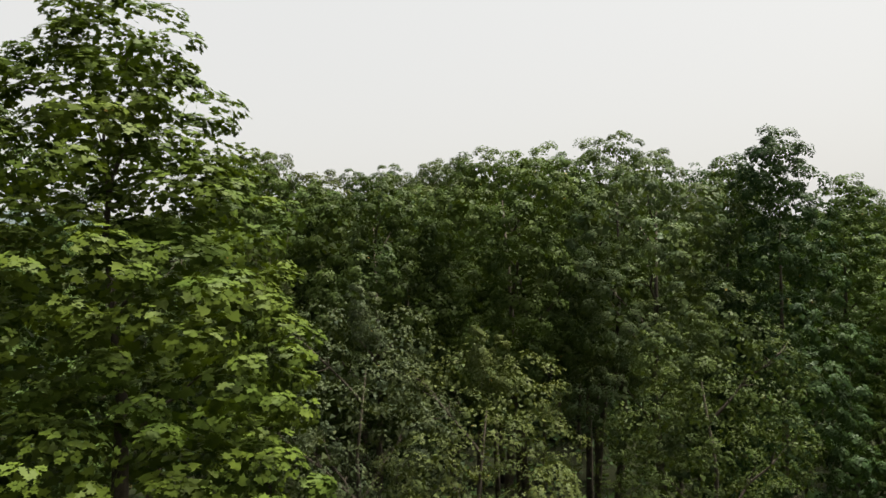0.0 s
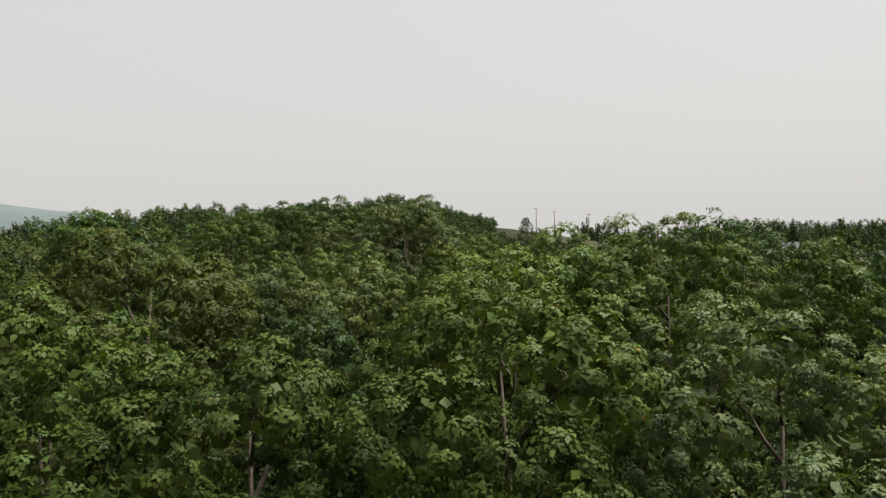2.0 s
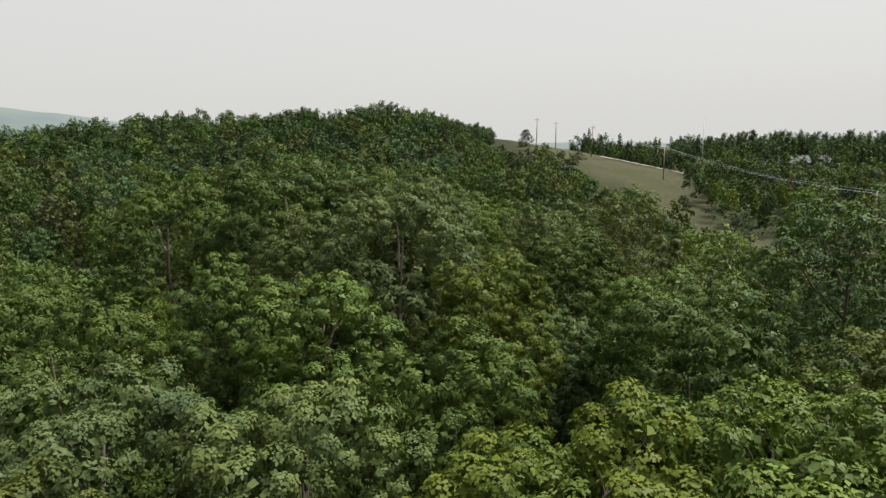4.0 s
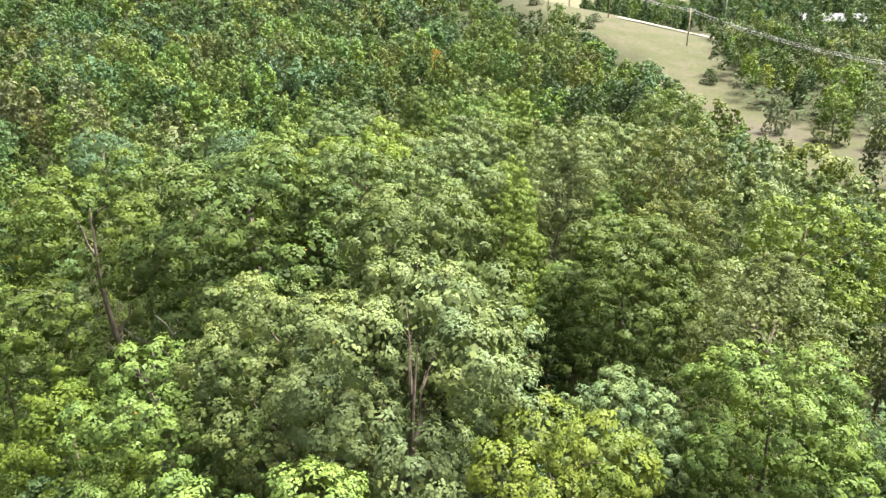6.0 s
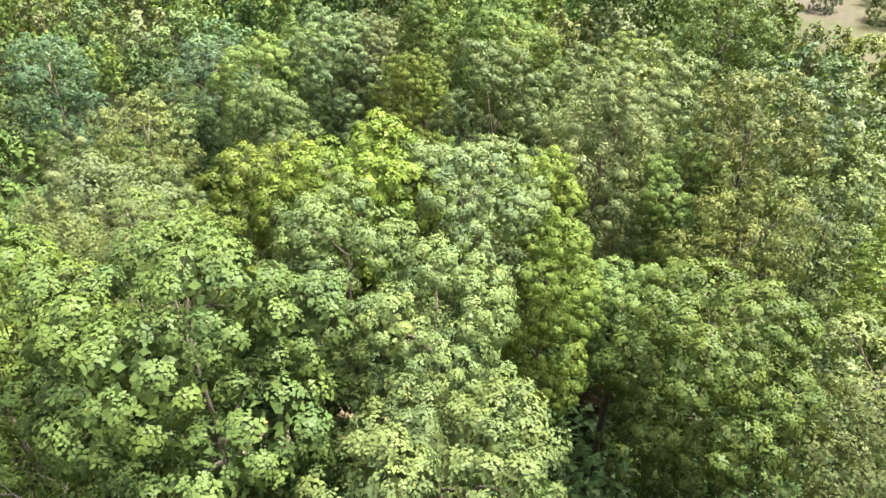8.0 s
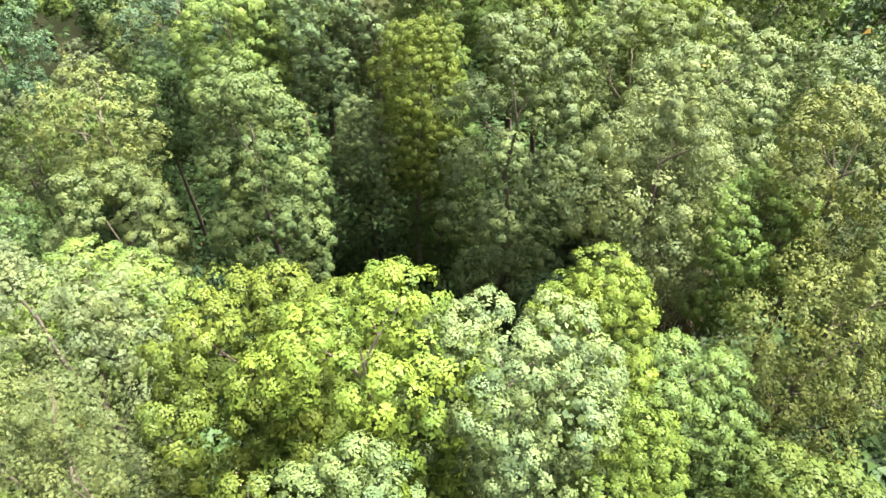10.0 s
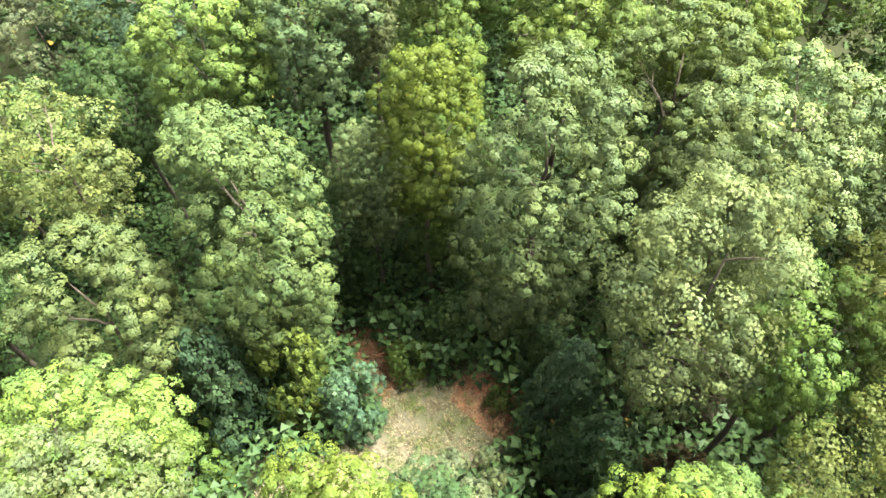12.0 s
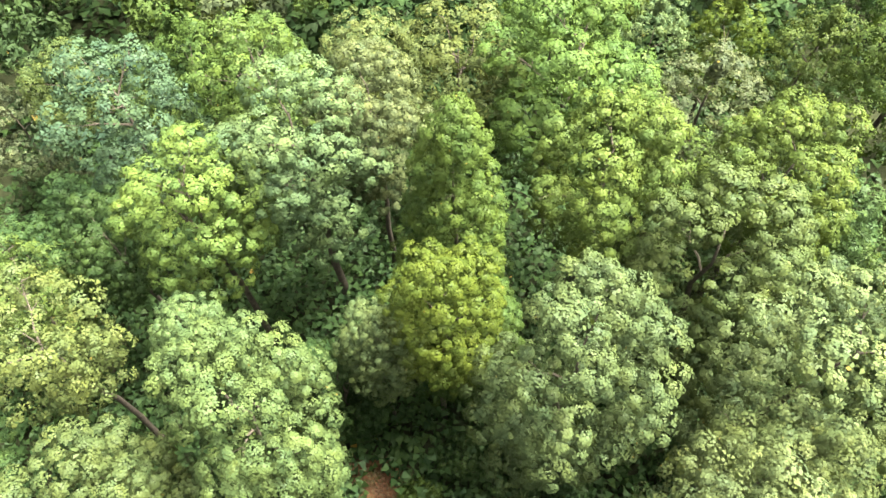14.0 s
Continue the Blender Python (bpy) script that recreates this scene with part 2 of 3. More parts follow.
def leaf_mesh(P, D, N, L, form="small"):
    """Leaves as small blades: base P, direction D, face N, length L."""
    D = unit(D)
    S = unit(np.cross(D, N))
    N = np.cross(S, D)
    L = L[:, None]
    if form == "lobed":   # palmate leaf with five points
        ring = [(0, 0, 0), (0.16, 0.5, 0.05), (0.42, 0.26, 0.0), (0.72, 0.5, 0.04), (0.68, 0.2, 0.0), (1.05, 0.0, -0.06),
                (0.68, -0.2, 0.0), (0.72, -0.5, 0.04), (0.42, -0.26, 0.0), (0.16, -0.5, 0.05)]
        tri = [(0, 1, 2), (0, 2, 4), (2, 3, 4), (0, 4, 5), (0, 5, 6), (0, 6, 8), (6, 7, 8), (0, 8, 9)]
    elif form == "kite":
        ring = [(0, 0, 0), (0.45, 0.37, 0.1), (1.0, 0.0, -0.1), (0.45, -0.37, 0.1)]
        tri = [(0, 1, 2), (0, 2, 3)]
    else:
        ring = [(0, 0.06, 0), (0.58, -0.5, 0.06), (1.0, 0.34, -0.05)]
        tri = [(0, 1, 2)]
    k = len(ring)
    V = np.stack([P + L * (a * D + b * S + c * N) for a, b, c in ring], 1).reshape(-1, 3)
    F = (np.array(tri)[None] + k * np.arange(len(P))[:, None, None]).reshape(-1, 3)
    a, b, c = V[F[0]]
    return V, F if np.dot(np.cross(b - a, c - a), N[0]) > 0 else F[:, ::-1]


def tri_mesh(name, V, F, material, normals=None):
    me = bpy.data.meshes.new(name)
    me.vertices.add(len(V))
    me.vertices.foreach_set("co", np.ascontiguousarray(V, dtype=np.float32).ravel())
    me.loops.add(3 * len(F))
    me.loops.foreach_set("vertex_index", np.ascontiguousarray(F, dtype=np.int32).ravel())
    me.polygons.add(len(F))
    me.polygons.foreach_set("loop_start", np.arange(0, 3 * len(F), 3, dtype=np.int32))
    me.polygons.foreach_set("loop_total", np.full(len(F), 3, dtype=np.int32))
    me.materials.append(material)
    me.update()
    if normals is not None:
        me.normals_split_custom_set_from_vertices(unit(normals).astype(np.float32))
    return me


def profile(shape, u):
    """Crown radius, 0 to 1, at the height u, 0 to 1, of the crown."""
    if shape == "dome":
        return max(0.0, 1 - (abs(u - 0.6) / (0.4 if u > 0.6 else 0.66)) ** 2.1) ** 0.55
    if shape == "cone":
        return min(1.0, 0.4 + u * 2.4) * max(0.0, 1 - u) ** 0.5 * 1.1
    if shape == "column":
        return 0.9 * max(0.0, 1 - abs(2 * u - 1) ** 3.2) ** 0.6
    return max(0.0, 1 - (abs(u - 0.66) / (0.34 if u > 0.66 else 0.7)) ** 2.0) ** 0.55          # vase


def sphere_points(n, r):
    """Even directions over a ball, turned at random."""
    i = np.arange(n) + 0.5
    c, g = 1 - 2 * i / n, i * 2.39996 + r.uniform(0, 6.28)
    q = np.sqrt(1 - c * c)
    return unit(np.stack((np.cos(g) * q, np.sin(g) * q, c), 1) + r.normal(0, 0.55 / math.sqrt(n), (n, 3)))


def crown_lobes(shape, R, z0, H, r, count, spires, bulk):
    """Centres and radii of the boughs' leafy masses, wound up round the stem, with upright shoots on top."""
    C, A = [], []
    for i in range(count):
        u = ((i + 0.5) / count) ** 0.78 * (0.98 if shape == "cone" else 0.93) + 0.01
        g = i * 2.39996 + r.normal(0, 0.4)
        rad = profile(shape, u) * R
        size = min(R * r.uniform(0.26, 0.44) * (1.1 - 0.3 * u) * bulk, 0.7 * rad + 0.08 * R)
        reach = max(0.1 * R * r.uniform(), rad * r.uniform(0.88, 1.1) - 0.85 * size)
        C.append((reach * math.cos(g), reach * math.sin(g), z0 + u * (H - z0) - 0.5 * size))
        A.append(size)
    for k in range(spires):
        g, size = r.uniform(0, 6.28), R * r.uniform(0.045, 0.08)
        u = 1.0 - 0.5 * r.uniform() ** 2 if k else 1.0
        reach = 0.8 * profile(shape, u) * R
        C.append((reach * math.cos(g), reach * math.sin(g), z0 + u * (H - z0) - 5.0 * size))
        A.append(size)
    return np.array(C), np.array(A)


def crown_leaves(shape, R, z0, H, r, lobes=24, subs=28, sprays=24, leaves=6, leaf=0.086, tuft=0.25, droop=0.3, spires=0, bulk=1.0, loose=0.16, heart=80, flat=0.8, core=0.2):
    """All the leaves of a crown: boughs carry tufts, tufts carry whorls of blades; larger blades fill the shade behind them."""
    C, A = crown_lobes(shape, R, z0, H, r, lobes, spires, bulk)
    up, squash = np.array((0.0, 0.0, 1.0)), np.array((1.0, 1.0, flat))
    T, O, W = [], [], []
    for k, (c, a) in enumerate(zip(C, A)):
        away = unit(np.array((c[0], c[1], 0.0)) / R + up * 0.55)
        tall = np.array((1, 1, 5.5 if k >= lobes else flat))
        q = sphere_points(24 if k >= lobes else max(7, int(subs * (a / (0.36 * R)) ** 1.4)), r)
        q = q[q @ away > -0.4 + r.normal(0, 0.12, len(q))]
        p = c + q * a * tall * r.uniform(0.8, 1.06 + loose, (len(q), 1))
        d = np.linalg.norm((p[:, None] - C[None]) / squash, axis=2) / A
        d[:, k] = 9
        ok = d.min(axis=1) > 0.8
        T.append(p[ok]), O.append(unit(q[ok] / tall)), W.append(0.7 - 0.3 * q[ok][:, 2] if k >= lobes else np.full(ok.sum(), min(1.0, 0.5 + 1.8 * a / R)))
    T, O, W = np.concatenate(T), np.concatenate(O), np.concatenate(W)
    n = len(T)
    size = tuft * W * r.uniform(0.65, 1.3, n)
    q = np.stack([sphere_points(sprays * 2, r)[r.permutation(sprays * 2)] for _ in range(n)])
    side = np.einsum("nij,nj->ni", q, unit(O + 0.5 * up))
    order = np.argsort(-side + r.normal(0, 0.12, side.shape), axis=1)[:, :sprays]
    q = np.take_along_axis(q, order[..., None], 1)
    S = T[:, None] + q * size[:, None, None] * (1, 1, 0.72) * r.uniform(0.78, 1.12 + loose, (n, sprays, 1))
    S = S.reshape(-1, 3)
    Q, OO = q.reshape(-1, 3), np.repeat(O, sprays, axis=0)
    m = len(S)
    ax = unit(Q * 0.8 + OO * 0.25 + up * 0.45 + 0.25 * r.normal(size=(m, 3)))
    t1 = unit(np.cross(ax, r.normal(size=(m, 3))))
    t2 = np.cross(ax, t1)
    g = np.arange(leaves)[None] * 2.39996 + r.uniform(0, 6.28, (m, 1)) + r.normal(0, 0.25, (m, leaves))
    lift = r.uniform(-0.35, 0.75, (m, leaves))
    D = np.cos(g)[..., None] * t1[:, None] + np.sin(g)[..., None] * t2[:, None] + lift[..., None] * ax[:, None] - up * droop
    D = unit(D)
    N = ax[:, None] * 0.75 + (Q * 0.4 + OO * 0.2)[:, None] + up * 0.3 - D * 0.25 + 0.3 * r.normal(size=D.shape)
    N = unit(N)
    D = unit(D - 0.7 * N * np.sum(D * N, axis=2, keepdims=True))
    L = leaf * r.uniform(0.62, 1.25, (m, leaves)) * np.repeat(r.uniform(0.85, 1.15, n), sprays)[:, None]
    P = S[:, None] + D * (0.12 * leaf) + 0.16 * leaf * r.normal(size=D.shape)
    G = np.broadcast_to((Q * 0.9 + OO * 0.45 + up * 0.1)[:, None], D.shape)
    sets = [(P.reshape(-1, 3), D.reshape(-1, 3), N.reshape(-1, 3), L.ravel(), G.reshape(-1, 3))]
    for c, a in zip(C[:lobes], A[:lobes]):
        o = sphere_points(heart, r)
        p = c + o * squash * a * r.uniform(0.5, 0.86, (heart, 1))
        sets.append((p, np.cross(o, r.normal(size=o.shape)), o + 0.4 * r.normal(size=o.shape), a * core * r.uniform(0.7, 1.3, heart), o))
    return tuple(np.concatenate([q[i] for q in sets]) for i in range(5)), C[:lobes]


def tube(points, radii, sides=6):
    """A tapered, bent branch: vertices and faces."""
    V, F = [], []
    pts = [Vector(p) for p in points]
    for k, (p, rad) in enumerate(zip(pts, radii)):
        ax = (pts[min(k + 1, len(pts) - 1)] - pts[max(k - 1, 0)]).normalized()
        s = ax.orthogonal().normalized()
        t = ax.cross(s)
        for j in range(sides):
            a = 2 * math.pi * j / sides
            V.append(tuple(p + rad * (math.cos(a) * s + math.sin(a) * t)))
    for k in range(len(pts) - 1):
        for j in range(sides):
            a, b = k * sides + j, k * sides + (j + 1) % sides
            F.append((a, b, b + sides, a + sides))
    F.append(tuple(range(sides))[::-1])
    F.append(tuple(range((len(pts) - 1) * sides, len(pts) * sides)))
    return V, F


def join(pieces):
    V, F = [], []
    for v, f in pieces:
        F += [tuple(i + len(V) for i in q) for q in f]
        V += v
    return V, F


def bent(a, b, r, n=5, sag=0.12):
    a, b = Vector(a), Vector(b)
    d = (b - a).length
    return [a.lerp(b, k / (n - 1)) + Vector((r.normal(), r.normal(), abs(r.normal()))) * (sag * d * 0.25 * math.sin(math.pi * k / (n - 1))) for k in range(n)]


def tree_kind(name, category, label, seed, shape="dome", R=3.0, H=17.0, z0=5.0, limbs=7, form="kite", twigs=0, trunk_r=0.19, **foliage):
    """One tree with its trunk, limbs and leafy crown, standing at the origin."""
    r = np.random.default_rng(seed)
    root = tagged(new(name), label, category)
    (P, D, N, L, G), tips = crown_leaves(shape, R, z0, H, r, **foliage)
    top = z0 + 0.8 * (H - z0)
    lean = [(0, 0, -0.35)] + [(r.normal() * 0.04 * R, r.normal() * 0.04 * R, top * k / 6) for k in range(1, 7)]
    trunk = tube(lean, [trunk_r * (1.25, 1.0, 0.9, 0.75, 0.55, 0.35, 0.12)[k] for k in range(7)], 8)
    part("trunk", trunk, BARK, root, smooth=True)
    for cx, cy, cz in tips[r.choice(len(tips), limbs, replace=False)] * ((1.12, 1.12, 1.02) if twigs else (1.0, 1.0, 1.0)):
        z = max(z0 * 0.6, cz - 0.8 * math.hypot(cx, cy) - 0.1 * R)
        k = min(5.99, max(0, z / top * 6))
        i, w = int(k), k - int(k)
        start = Vector(lean[i]).lerp(Vector(lean[i + 1]), w)
        rad = 0.15 * trunk_r + 0.08 * trunk_r * math.hypot(cx, cy) / R * 3
        way = bent(start, (cx, cy, cz), r)
        pieces = [tube(way, [rad * q for q in (1, 0.8, 0.6, 0.42, 0.15)], 5)]
        for j in range(4 + 3 * twigs):
            a = way[2 + j % 3]
            e = a + (Vector((cx, cy, cz)) - start).normalized() * 0.1 * R + Vector(r.normal(size=3)) * 0.08 * R
            pieces.append(tube(bent(a, e, r, 4), [rad * q for q in (0.4, 0.28, 0.18, 0.07)], 4))
        part("limb", join(pieces), BARK, root)
    V, F = leaf_mesh(P, D, N, L, form)
    G = np.repeat(unit(G) + 0.25 * unit(N), len(V) // len(P), axis=0)
    part("crown", tri_mesh("crown", V, F, LEAF, G), None, root)
    return root


TINT = {"gold": (0.0955, 0.0629, 0.0129), "maple": (0.0536, 0.0767, 0.0114), "mid": (0.0318, 0.0512, 0.0136), "lime": (0.0403, 0.0589, 0.0107), "pale": (0.0407, 0.0577, 0.0233),
        "dark": (0.0204, 0.0364, 0.0132), "teal": (0.0256, 0.0445, 0.0231), "olive": (0.0363, 0.0481, 0.0158), "grey": (0.0392, 0.0511, 0.0259), "light": (0.0400, 0.0599, 0.0148),
        "brown": (0.0392, 0.0303, 0.0194), "straw": (0.0481, 0.0592, 0.0272)}
WORDS = {"mid": "fresh green", "lime": "bright lime-green", "pale": "pale silvery-green", "dark": "deep green", "teal": "dark bluish-green",
         "olive": "yellowish olive", "grey": "grey-green", "light": "light green", "brown": "brownish", "gold": "golden orange-tinged", "maple": "yellowish-green", "straw": "pale yellowish-green"}

KINDS = {}
SHAPES = {"dome": dict(shape="dome", z0=9.6), "dome_b": dict(shape="vase", z0=9.2), "cone": dict(shape="cone", z0=3.5, lobes=32), "column": dict(shape="column", lobes=24, z0=4.5, bulk=1.2),
          "airy": dict(shape="dome", twigs=2, z0=7.0, leaf=0.06, leaves=6, sprays=24, tuft=0.3, loose=0.45, spires=2, form="small", droop=0.0, heart=30),
          "feather": dict(shape="dome", z0=6.0, leaf=0.062, leaves=7, sprays=30, tuft=0.3, loose=0.4, spires=2, form="small", droop=0.1, flat=1.15, bulk=0.9)}
COARSE = dict(subs=20, sprays=9, leaves=5, leaf=0.15, tuft=0.3, form="small", limbs=4, heart=30)
for i, (key, kw) in enumerate(SHAPES.items()):
    KINDS[key] = tree_kind("broadleaf_tree", "tree", "leafy forest tree", 11 + i, **kw)
    if key.startswith("dome"):
        KINDS[key + "_deep"] = tree_kind("broadleaf_tree", "tree", "leafy forest tree", 61 + i, **{**kw, "lobes": 32, "z0": 1.5})
        KINDS[key + "_other"] = tree_kind("broadleaf_tree", "tree", "leafy forest tree", 41 + i, **{**kw, "lobes": 19, "bulk": 1.12, "z0": 8.6})
    KINDS[key + "_mid"] = tree_kind("broadleaf_tree", "tree", "leafy forest tree", 21 + i, **{**kw, **COARSE})
KINDS["maple"] = tree_kind("maple_tree", "tree", "leafy maple", 73, shape="cone", z0=1.0, lobes=50, subs=34, sprays=18, leaves=6, leaf=0.068, tuft=0.22, form="lobed", bulk=1.0,
                           spires=0, loose=0.2, heart=150, core=0.13)
BUSH = dict(R=1.5, H=3.0, z0=-0.15, lobes=14, subs=20, sprays=8, leaves=8, leaf=0.085, tuft=0.16, limbs=4, trunk_r=0.06, heart=30)
KINDS["bush"] = tree_kind("shrub", "shrub", "leafy shrub", 51, shape="dome", **BUSH)
KINDS["bush_b"] = tree_kind("shrub", "shrub", "leafy shrub", 52, shape="cone", **BUSH)


def true_size(root):
    """Crown radius and height of a kind of tree, as grown."""
    crown = next(c for c in root.children if c.name.startswith("crown"))
    co = np.empty(3 * len(crown.data.vertices), dtype=np.float32)
    crown.data.vertices.foreach_get("co", co)
    co = co.reshape(-1, 3)
    return float(np.percentile(np.hypot(co[:, 0], co[:, 1]), 94)), float(np.percentile(co[:, 2], 99.97))


SIZE = {k: true_size(o) for k, o in KINDS.items()}
STANDING = []


def plant(kind, x, y, top, R, tint, name="", words="", turn=None, group=""):
    """A tree or shrub with its crown's top at the height top and the crown radius R."""
    R0, H0 = SIZE[kind]
    z = ground_z(x, y)
    turn = rng.uniform(0, 360) if turn is None else turn
    s = R / R0
    m = pose(x, y, z, 0, 0, turn) @ Matrix.Diagonal((s * rng.uniform(0.94, 1.06), s * rng.uniform(0.94, 1.06), (top - z) / H0, 1))
    ob = copy_thing(KINDS[kind], m)
    short = min(1.0, 1.08 * s * H0 / (top - z))
    if "_deep" not in kind and "bush" not in kind and kind != "maple":       # small crowns are shallow too, on a longer stem
        for ch in ob.children:
            if not ch.name.startswith("trunk"):
                ch.scale, ch.location = (1, 1, short), (0, 0, H0 * (1 - short))
    c = TINT[tint]
    k = rng.uniform(0.72, 1.22)
    for ch in ob.children:
        if ch.name.startswith("crown"):
            ch.color = (c[0] * k * rng.uniform(0.93, 1.08), c[1] * k, c[2] * k * rng.uniform(0.9, 1.15), 1)
    noun = "shrub on the forest floor" if kind.startswith("bush") else "broadleaf tree in the forest canopy"
    tagged(ob, words or f"{WORDS[tint]} {noun}", group=group or ("forest shrubs" if kind.startswith("bush") else "forest trees"))
    STANDING.append((x, y, R))
    return ob


# x, y, crown top, crown radius, kind, tint
NEAR = [
    # where the flight begins
    ("maple", -4.3, 8.6, 16.1, 3.3, "maple"), ("dome", -10.0, 13.0, 16.6, 2.8, "mid"),
    ("airy", 0.6, 12.4, 11.4, 1.9, "olive"), ("airy", 4.9, 12.6, 11.9, 1.9, "olive"), ("airy", -1.7, 13.0, 12.2, 1.8, "grey"),
    ("cone", 8.0, 16.2, 15.6, 2.0, "dark"), ("dome", 5.2, 16.8, 14.9, 2.4, "pale"), ("dome_b", 1.6, 16.8, 15.3, 2.3, "mid"),
    ("dome", -1.8, 16.6, 14.6, 2.2, "mid"), ("column", -4.4, 16.8, 15.2, 2.0, "mid"),
    ("dome_b", 2.4, 20.9, 16.5, 2.6, "light"), ("dome", 5.4, 21.2, 16.7, 2.3, "mid"), ("cone", 9.6, 22.8, 16.2, 2.4, "mid"),
    ("column", -1.2, 20.8, 15.0, 2.0, "dark"), ("dome", -5.4, 22.8, 16.5, 2.6, "olive"), ("dome", 5.6, 25.2, 16.0, 2.4, "light"),
    ("dome_b", -4.6, 27.0, 15.6, 2.4, "pale"), ("dome", -1.3, 26.4, 15.6, 2.2, "pale"), ("column", 1.2, 28.0, 15.9, 1.9, "mid"),
    ("dome", 6.2, 29.8, 16.3, 2.3, "mid"), ("dome", 2.5, 24.3, 15.9, 2.5, "lime"), ("dome_b", -7.4, 31.8, 16.0, 2.4, "mid"),
    ("dome", -1.6, 32.2, 16.2, 2.1, "light"), ("dome", 9.6, 28.2, 15.6, 2.4, "olive"), ("cone", -8.4, 27.0, 17.1, 2.5, "mid"), ("dome", 14.4, 37.0, 17.2, 2.7, "dark"),
    # midway
    ("dome_b", 0.2, 35.4, 17.5, 2.3, "pale"), ("dome", -2.2, 37.0, 16.7, 1.9, "pale"), ("dome", 0.5, 39.2, 17.9, 2.4, "pale"),
    ("dome", 2.4, 33.4, 16.4, 1.9, "lime"), ("dome", -4.6, 36.6, 15.4, 2.0, "light"), ("feather", -7.6, 38.6, 14.0, 2.2, "lime"),
    ("dome_b", 5.4, 38.6, 13.2, 1.7, "pale"), ("dome", 8.2, 37.2, 14.8, 2.1, "light"), ("airy", 10.8, 42.0, 15.0, 2.8, "olive"),
    ("dome", -4.2, 43.4, 18.1, 3.2, "mid"), ("dome_b", -9.2, 45.0, 17.4, 2.9, "light"), ("dome", -1.3, 45.8, 17.5, 2.0, "pale"),
    ("dome_b", 0.6, 43.6, 17.3, 1.9, "pale"), ("dome", 7.6, 46.0, 15.0, 2.8, "mid"), ("airy", -7.4, 48.8, 16.0, 2.1, "olive"),
    ("airy", -10.0, 50.2, 15.4, 2.1, "olive"), ("dome", -1.2, 49.8, 17.4, 2.6, "lime"), ("dome", -3.8, 50.6, 16.4, 2.5, "lime"),
    ("dome_b", 1.6, 49.4, 17.1, 2.0, "pale"), ("column", 4.2, 52.2, 15.5, 1.7, "lime"), ("dome", -3.2, 53.9, 12.9, 2.3, "lime"), ("column", 3.8, 48.2, 15.4, 1.5, "lime"),
    ("airy", 12.4, 53.9, 13.6, 2.6, "olive"), ("dome", 15.6, 48.6, 14.9, 2.6, "lime"), ("airy", 16.6, 55.4, 14.2, 2.8, "olive"),
    ("feather", -10.4, 54.4, 15.2, 3.2, "grey"),
    # round the glade
    ("dome", -6.4, 65.8, 13.3, 2.9, "pale"), ("column", 0.5, 68.4, 13.9, 2.0, "lime"), ("dome", 4.6, 66.0, 14.9, 3.1, "pale"),
    ("feather", 8.6, 60.2, 15.3, 2.8, "straw"), ("feather", 9.9, 62.0, 14.4, 2.1, "pale"), ("dome", 10.9, 70.2, 13.2, 3.1, "pale"),
    ("dome_b", 12.5, 65.0, 14.7, 3.0, "pale"), ("dome", -12.6, 63.9, 9.9, 2.9, "pale"), ("dome", -13.4, 74.9, 8.5, 2.0, "dark"),
    ("dome_b", -14.2, 69.2, 11.6, 2.5, "olive"), ("dome", -8.4, 73.6, 13.2, 2.6, "light"), ("dome_b", -4.4, 75.4, 14.4, 3.0, "pale"),
    ("cone", 1.2, 72.6, 15.8, 2.1, "mid"), ("dome", 7.2, 73.5, 13.7, 2.8, "light"), ("dome", 6.6, 78.2, 14.4, 3.6, "mid"),
    ("dome", -12.8, 80.4, 11.4, 3.1, "teal"), ("dome", 14.0, 72.8, 13.2, 2.8, "light"), ("feather", 14.6, 80.4, 9.0, 2.8, "grey"),
    ("column", -8.2, 68.6, 11.2, 1.5, "pale"), ("column", -2.0, 68.5, 10.0, 1.5, "pale"), ("dome_b", 14.4, 58.6, 15.7, 2.6, "olive"),
    ("dome", 11.6, 58.2, 12.6, 2.1, "mid"), ("dome", -10.8, 57.2, 11.4, 2.8, "light"), ("dome", 21.4, 77.2, 15.2, 3.0, "mid"),
    ("dome_b", -1.6, 77.0, 13.6, 2.4, "grey"), ("dome", -23.8, 80.4, 11.8, 3.0, "teal"), ("dome", -6.6, 80.6, 12.2, 2.6, "mid"),
    ("dome_b", 18.0, 64.6, 14.0, 2.8, "pale"), ("dome", 8.0, 53.0, 10.5, 2.3, "mid"),
    ("dome", 1.6, 69.8, 8.6, 2.2, "mid"), ("dome", -4.0, 68.6, 6.4, 2.0, "dark"),
    # young growth round the glade
    ("bush_b", -9.3, 62.6, 5.2, 2.2, "teal"), ("bush", -6.1, 63.0, 4.0, 1.7, "light"), ("bush", -3.5, 62.0, 1.8, 1.6, "teal"),
    ("bush_b", 5.5, 60.6, 6.2, 1.7, "teal"), ("bush_b", 6.4, 57.6, 5.6, 1.9, "teal"), ("bush", 0.9, 57.4, 1.6, 1.6, "grey"),
    ("bush", -1.0, 64.3, -0.8, 1.1, "mid"), ("bush", 1.2, 66.0, 0.2, 1.3, "dark"), ("bush_b", 5.2, 63.0, 3.0, 1.3, "dark"),
    ("bush", -11.6, 60.2, 1.2, 2.0, "mid"), ("bush", 2.2, 58.0, 0.6, 1.3, "grey"),
    ("bush_b", 12.2, 61.0, 5.6, 1.5, "brown"), ("bush", 9.6, 56.6, 2.2, 1.8, "brown"), ("bush", 3.2, 61.9, -1.3, 0.6, "mid"),
]
